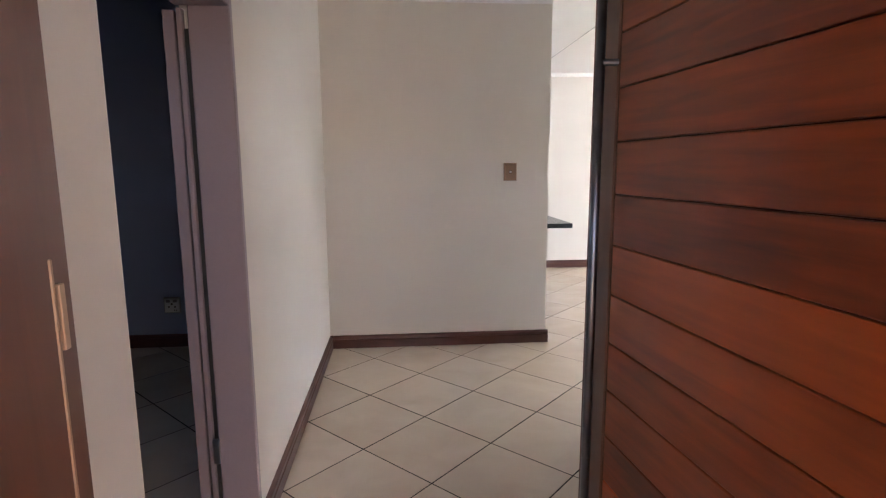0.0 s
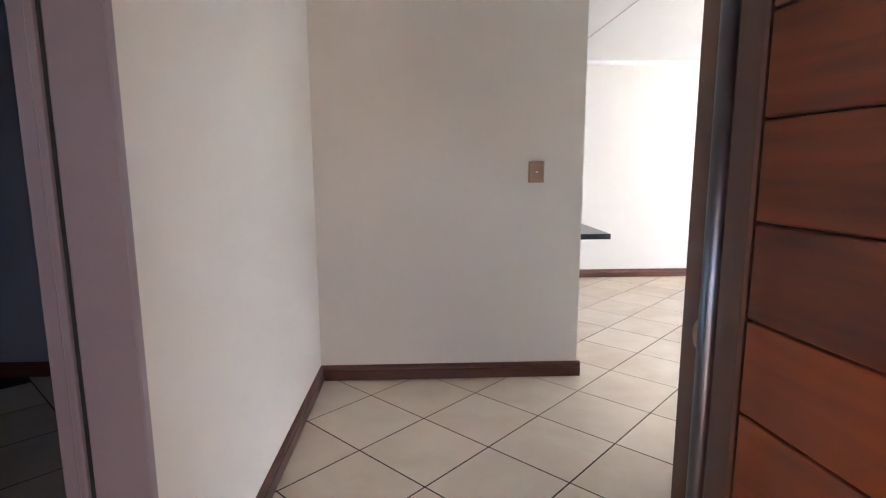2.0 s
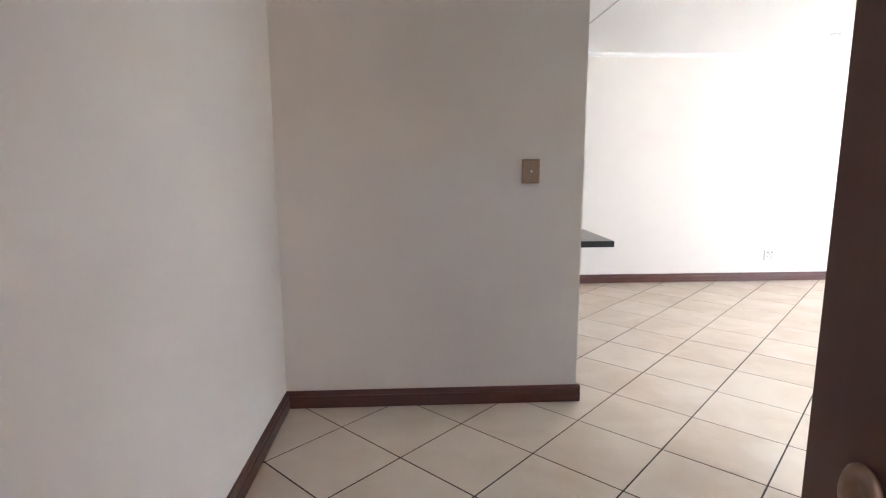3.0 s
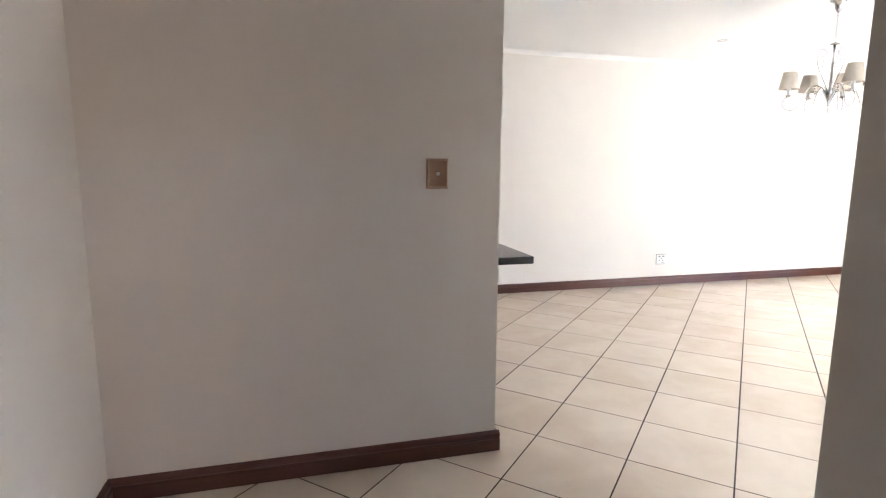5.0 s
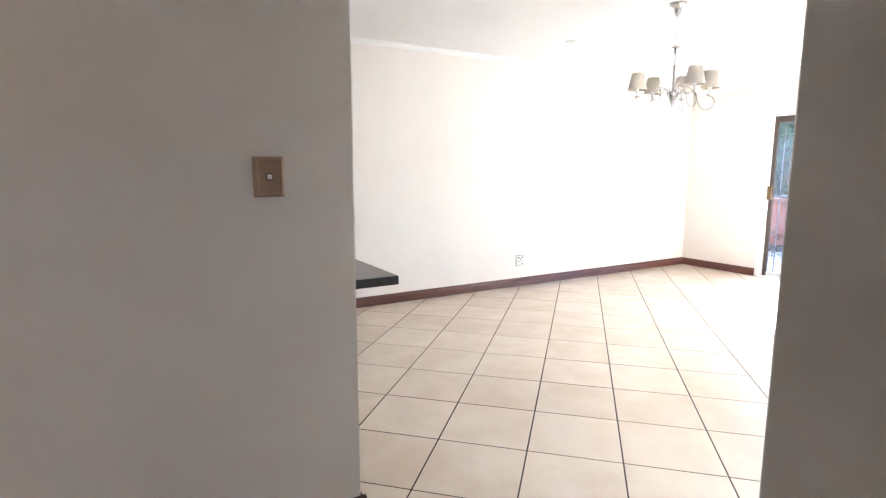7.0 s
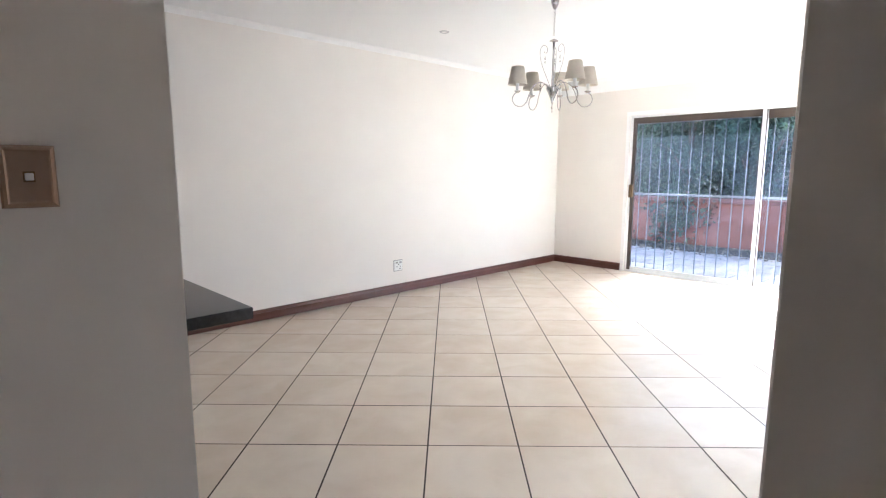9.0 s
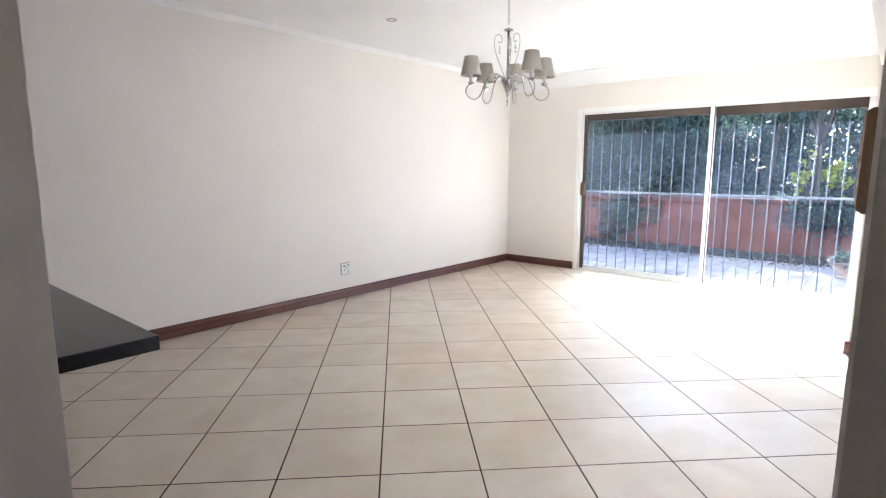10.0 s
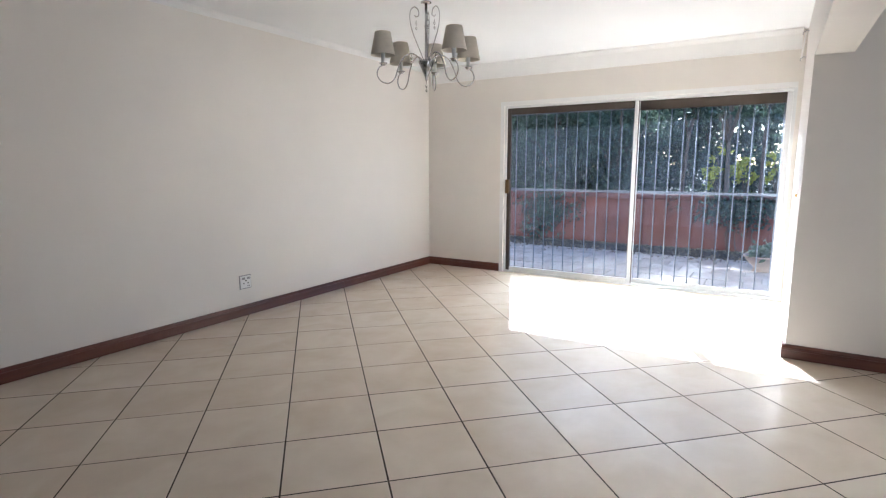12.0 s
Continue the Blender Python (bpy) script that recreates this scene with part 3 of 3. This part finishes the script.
# ---- burglar bars outside the glass ----
grille = thing("burglar_bars", (0, 0, -0.03), "grey steel vertical burglar bars outside the glass", "security bars")
XB = 8.03
for zz in (0.055, 1.13, 2.1):
    part("rail", boxes((XB - 0.006, XB + 0.006, DOOR_Y0 + 0.005, DOOR_Y1 - 0.005, zz - 0.014, zz + 0.014), bevel=0.002), BAR, grille)
yy = DOOR_Y0 + 0.09
first = None
while yy < DOOR_Y1 - 0.05:
    if first is None:
        first = part("bar", tube([(0, 0, 0.03), (0, 0, 2.18)], 0.0065, 8), BAR, grille, smooth=True)
        first.location = (XB, yy, 0)
    else:
        b2 = first.copy()
        scene.collection.objects.link(b2)
        b2.location = (XB, yy, 0)
    yy += 0.135

# ---- garden ----
ground_bm = boxes((-400, 400, -400, 400, -0.3, -0.12))
structure("ground", ground_bm, SOIL, "dark garden soil and grass reaching the distance", "ground")
# unseen shell outside the entrance, added to dim and warm the hall's daylight
structure("porch", boxes((-1.4, 2.4, -2.2, 0.6, -0.12, -0.012)), WARM_BOUNCE_FLOOR, "unseen terracotta slab added to warm the hall light", "pavement")
structure("porch_sky_blocker", boxes((-1.6, 2.6, -3.02, 0.6, 2.75, 2.9)), PAINT, "unseen roof slab added to hold back sky light", "roof")
structure("porch_blocker_west", boxes((-1.6, -1.4, -2.2, 0.6, -0.12, 2.75)), PAINT, "unseen side wall added to hold back daylight", "wall")
structure("porch_blocker_east", boxes((2.4, 2.6, -2.2, 0.6, -0.12, 2.75)), PAINT, "unseen side wall added to hold back daylight", "wall")
structure("porch_warm_blocker", boxes((-4.5, 5.5, -3.6, -3.4, -0.12, 2.6)), WARM_BOUNCE_WALL, "unseen ochre wall added to dim and warm the hall light", "wall")
structure("roof_eave", boxes((8.07, 8.45, 0.6, 8.3, 2.3, 2.42)), BRONZE, "dark timber eave over the patio", "roof")

XG = 11.15
gw = structure("garden_wall", boxes((XG, XG + 0.2, -6, 15, -0.15, 0.84), bevel=0.006), REDWALL, "terracotta red garden wall along the patio", "wall")
part("coping", boxes((XG - 0.03, XG + 0.23, -6, 15, 0.84, 0.92), bevel=0.01, seg=2), COPING, gw)
y = -6.0
while y < 15:
    part("pilaster", boxes((XG - 0.035, XG, y, y + 0.24, -0.13, 0.838), bevel=0.006), REDWALL, gw)
    y += 1.9


def leaves(name, pts, size, mat, parent=None, rng=None):
    """Many small pointed leaves, each a bent quad pair."""
    n = len(pts)
    rng = rng or np.random.default_rng(1)
    u = rng.normal(size=(n, 3))
    u /= np.linalg.norm(u, axis=1)[:, None]
    w = rng.normal(size=(n, 3))
    v = np.cross(u, w)
    v /= np.linalg.norm(v, axis=1)[:, None]
    nn = np.cross(u, v)
    s = size * rng.uniform(0.6, 1.4, (n, 1))
    verts = np.stack([pts - u * s, pts - v * s * 0.45 + nn * s * 0.12, pts + u * s, pts + v * s * 0.45 + nn * s * 0.12], axis=1).reshape(-1, 3)
    idx = np.arange(n) * 4
    faces = np.concatenate([np.stack([idx, idx + 1, idx + 2], 1), np.stack([idx, idx + 2, idx + 3], 1)])
    me = bpy.data.meshes.new(name)
    me.from_pydata(verts.tolist(), [], faces.tolist())
    me.materials.append(mat)
    ob = new(name, me)
    if parent:
        ob.parent = parent
    return ob


def clumps(rng, centre, spread, n_clumps, per, radius):
    c = np.array(centre) + rng.normal(size=(n_clumps, 3)) * np.array(spread)
    p = np.repeat(c, per, axis=0) + rng.normal(size=(n_clumps * per, 3)) * radius
    return p


def tree(x, y, h, r, seed, mat=LEAF, size=0.07, n=70, per=45, low=0.35, label="slender dark green garden tree", name="tree"):
    rng = np.random.default_rng(seed)
    t = thing(name, (x, y, -0.12), label, name, "garden trees" if name == "tree" else "")
    bm = bmesh.new()
    lean = rng.uniform(-0.25, 0.25, 2)
    pts = [(lean[0] * k * k * h * 0.3, lean[1] * k * k * h * 0.3, k * h * 0.9) for k in np.linspace(0, 1, 7)]
    tube(pts, [0.05 * h / 4 * (1 - 0.85 * k) for k in np.linspace(0, 1, 7)], 8, bm)
    tips = []
    for k in range(9):
        f = rng.uniform(low * 0.7, 0.85)
        b = Vector((lean[0] * f * f * h * 0.3, lean[1] * f * f * h * 0.3, f * h * 0.9))
        a = rng.uniform(0, 6.28)
        tip = b + Vector((math.cos(a) * r * 0.8, math.sin(a) * r * 0.8, rng.uniform(0.1, 0.35) * h))
        mid = b.lerp(tip, 0.5) + Vector((0, 0, 0.05 * h))
        tube([b, mid, tip], [0.03 * h / 4, 0.02 * h / 4, 0.006], 6, bm)
        tips.append(tip)
    part("trunk", bm, BARK, t, smooth=True)
    cl = []
    for k in range(n):
        if k % 2:
            base = np.array(tips[rng.integers(len(tips))]) + rng.normal(size=3) * 0.25 * r
        else:
            f = rng.uniform(low, 1.0)
            wid = r * math.sin(math.pi * min(0.95, (f - low) / (1 - low) * 0.8 + 0.15))
            a, q = rng.uniform(0, 6.28), wid * math.sqrt(rng.uniform(0, 1))
            base = np.array((math.cos(a) * q, math.sin(a) * q, f * h))
        cl.append(base + rng.normal(size=(per, 3)) * 0.13 * r)
    leaves("crown", np.concatenate(cl), size, mat, t, rng)
    return t


for k, (x, y, h, r) in enumerate(((16.1, 3.1, 4.2, 1.1), (15.8, 4.8, 4.4, 1.1), (16.4, 6.2, 4.6, 1.2), (16.0, 7.7, 4.4, 1.2), (16.4, 9.1, 4.7, 1.3), (16.0, 10.7, 4.6, 1.3), (16.3, 12.3, 4.7, 1.3), (16.2, 1.5, 4.2, 1.1), (16.3, -0.1, 4.2, 1.1))):
    tree(x, y, h * 0.95, r, 11 + k, n=75 if k in (0, 1, 7, 8) else 130, per=100, size=0.055)
# slender trees close behind the wall, their stems in sight
for k, (x, y, h, r) in enumerate(((12.9, 4.25, 4.6, 0.75), (13.3, 3.7, 4.8, 0.7), (13.1, 5.1, 4.5, 0.75), (13.2, 6.4, 4.6, 1.0), (13.0, 7.7, 4.3, 1.0), (13.2, 9.0, 4.5, 1.1))):
    tree(x, y, h, r, 70 + k, n=150 if k > 2 else 48, per=75, size=0.045, low=0.25 if k > 2 else 0.58, label="slender tree with thin stems behind the garden wall")
rng = np.random.default_rng(5)
pts = np.stack([rng.uniform(14.2, 15.4, 70000), rng.uniform(0, 15, 70000), rng.uniform(0.0, 1.0, 70000) ** 0.8 * 2.7], 1)
keep = np.array([noise.noise(Vector(p) * 1.3) > (-0.25 if p[1] > 6.0 else 0.0) + 0.15 * max(0.0, p[2] - 1.6) for p in pts])
hedge = leaves("hedge", pts[keep], 0.065, LEAF, None, rng)
tagged(hedge, "dense dark green hedge behind the garden wall", "hedge", kind="stuff")
rng = np.random.default_rng(9)
pts = np.stack([rng.uniform(18.5, 20.5, 30000), rng.uniform(-7, 20, 30000), rng.uniform(0.0, 1.0, 30000) * 5.2], 1)
keep = np.array([noise.noise(Vector(p) * 0.8) > (-0.25 if p[2] < 2.3 else 0.18 if p[1] < 8 else 0.04) for p in pts])
tagged(leaves("far_foliage", pts[keep], 0.13, LEAF, None, rng), "dark mass of trees at the back of the garden", "foliage", kind="stuff")
for sx, sy, sh, sr, seed in ((13.75, 4.45, 1.8, 0.32, 40), (13.9, 4.0, 1.62, 0.26, 41), (13.6, 3.45, 1.75, 0.25, 42)):
    tree(sx, sy, sh, sr, seed, LEAF_YELLOW, 0.045, 14, 26, 0.68, "yellow-green shrub behind the garden wall", "shrub")


def creeper(x, y, w, z0, z1, seed, label):
    rng = np.random.default_rng(seed)
    t = thing("creeper", (x, y, -0.03), label, "plant")
    stem = bmesh.new()
    for q in range(4):
        yy = rng.uniform(-w, w) * 0.5
        tube([(0, yy, 0.0), (-0.03, yy + 0.05, 0.35), (-0.02, yy - 0.06, 0.7), (0.0, yy + 0.03, 1.0)], 0.008, 5, stem)
    part("stem", stem, BARK, t)
    p = clumps(rng, (-0.08, 0, (z0 + z1) / 2), (0.06, w * 0.45, (z1 - z0) * 0.27), 60, 36, 0.08)
    p[:, 2] = np.clip(p[:, 2], 0.03, 1.4)
    leaves("foliage", p, 0.034, LEAF, t, rng)


creeper(XG - 0.02, 7.2, 0.6, 0.1, 0.95, 61, "dark green creeper climbing the garden wall")
creeper(XG - 0.02, 3.85, 0.75, 0.55, 0.95, 62, "dark green shrub hanging over the garden wall")

# planting strip with leaf litter at the foot of the garden wall
bed = structure("planting_bed", prism([(0.0, 0.0), (0.0, 0.06), (0.25, 0.05), (0.42, 0.025), (0.5, 0.0)], (XG, -1.0, -0.03), (XG, 9.4, -0.03), (-1, 0)), SOIL, "dark soil strip along the foot of the garden wall", "ground")
rng = np.random.default_rng(15)
q = np.abs(rng.normal(size=5200)) * 0.33
litter = np.stack([XG - 0.02 - q, rng.uniform(-0.8, 9.3, 5200), np.where(q < 0.5, 0.035 - q * 0.1, -0.02)], 1)
tagged(leaves("leaf_litter", litter[q < 1.4], 0.028, leaf_material("fallen_leaves", (0.05, 0.04, 0.03), (0.3, 0.24, 0.17)), None, rng), "brown fallen leaves on soil and paving", "leaves", kind="stuff")

# flower bowl on the paving
pot = thing("plant_pot", (9.85, 3.55, -0.027), "cream bowl planter with a pale succulent on the patio", "plant pot")
part("bowl", lathe([(0.0, 0.0), (0.15, 0.0), (0.145, 0.02), (0.12, 0.05), (0.15, 0.12), (0.23, 0.22), (0.27, 0.30), (0.285, 0.305), (0.285, 0.34), (0.262, 0.34), (0.25, 0.30), (0.0, 0.29)], 32), POT, pot, smooth=True)
pot.scale = (0.84, 0.84, 0.64)
rng = np.random.default_rng(77)
leaves("succulent", clumps(rng, (0, 0, 0.40), (0.11, 0.11, 0.05), 30, 16, 0.05), 0.06, LEAF_GREY, pot, rng)

# ---- patio pavers ----
patio = structure("patio", boxes((8.07, XG, -1.0, 9.6, -0.12, -0.045)), SAND, "light paved patio outside the sliding door", "pavement")
pv = None
px, row = 8.08, 0
while px < XG - 0.2:
    py = -0.9 + (0.2 if row % 2 else 0.0)
    while py < 9.4:
        if pv is None:
            pv = part("paver", boxes((0, 0.395, 0, 0.395, -0.05, 0.0), bevel=0.006), PAVER, patio)
            pv.location = (px, py, -0.03)
        elif px + 0.395 < XG:
            o = pv.copy()
            scene.collection.objects.link(o)
            o.location = (px, py, -0.03 + 0.003 * math.sin(px * 37 + py * 91))
        py += 0.403
    px += 0.403
    row += 1

# ---- floor tiles, laid on the diagonal ----
D, OX, OY = 0.335, 0.166, 3.868
F_X0, F_X1, F_Y0, F_Y1 = -2.95, 8.02, 0.62, 7.8
floor = structure("floor", boxes((F_X0 - 0.05, 8.07, 0.6, 7.9, -0.06, -0.0009)), GROUT, "cream glazed tiles laid diagonally with dark grout", "floor")
half = D - 0.005
bm = bmesh.new()
ch = 0.0016


def diamond(bm, cx, cy, z):
    lo = [bm.verts.new((cx + dx * half, cy + dy * half, z - 0.008)) for dx, dy in ((1, 0), (0, 1), (-1, 0), (0, -1))]
    mid = [bm.verts.new((cx + dx * half, cy + dy * half, z - 0.0012)) for dx, dy in ((1, 0), (0, 1), (-1, 0), (0, -1))]
    up = [bm.verts.new((cx + dx * (half - ch), cy + dy * (half - ch), z)) for dx, dy in ((1, 0), (0, 1), (-1, 0), (0, -1))]
    for a, b in ((lo, mid), (mid, up)):
        for i in range(4):
            bm.faces.new((a[i], a[(i + 1) % 4], b[(i + 1) % 4], b[i]))
    bm.faces.new(up)


diamond(bm, 0, 0, 0)
first = None
rest = bmesh.new()
for i in range(-12, 26):
    for j in range(-12, 14):
        if (i + j) % 2 == 0:
            continue
        cx, cy = OX + D * i, OY + D * j
        if not (F_X0 + D < cx < F_X1 - D * 0.4 and F_Y0 + D * 0.2 < cy < F_Y1 + D * 0.4):
            continue
        hidden = (cx > 2.2 and cy < 2.4) or (cx < 0.9 and cy > 4.9) or (cx < -1.0 and cy < 1.6)
        if hidden:
            diamond(rest, cx, cy, 0)
        elif first is None:
            first = part("tile", bm, TILE, floor)
            first.location = (cx, cy, 0)
        else:
            o = first.copy()
            scene.collection.objects.link(o)
            o.location = (cx, cy, 0.0006 * math.sin(i * 12.7 + j * 7.3))
tagged(part("tile_field", rest, TILE, floor), kind="stuff")
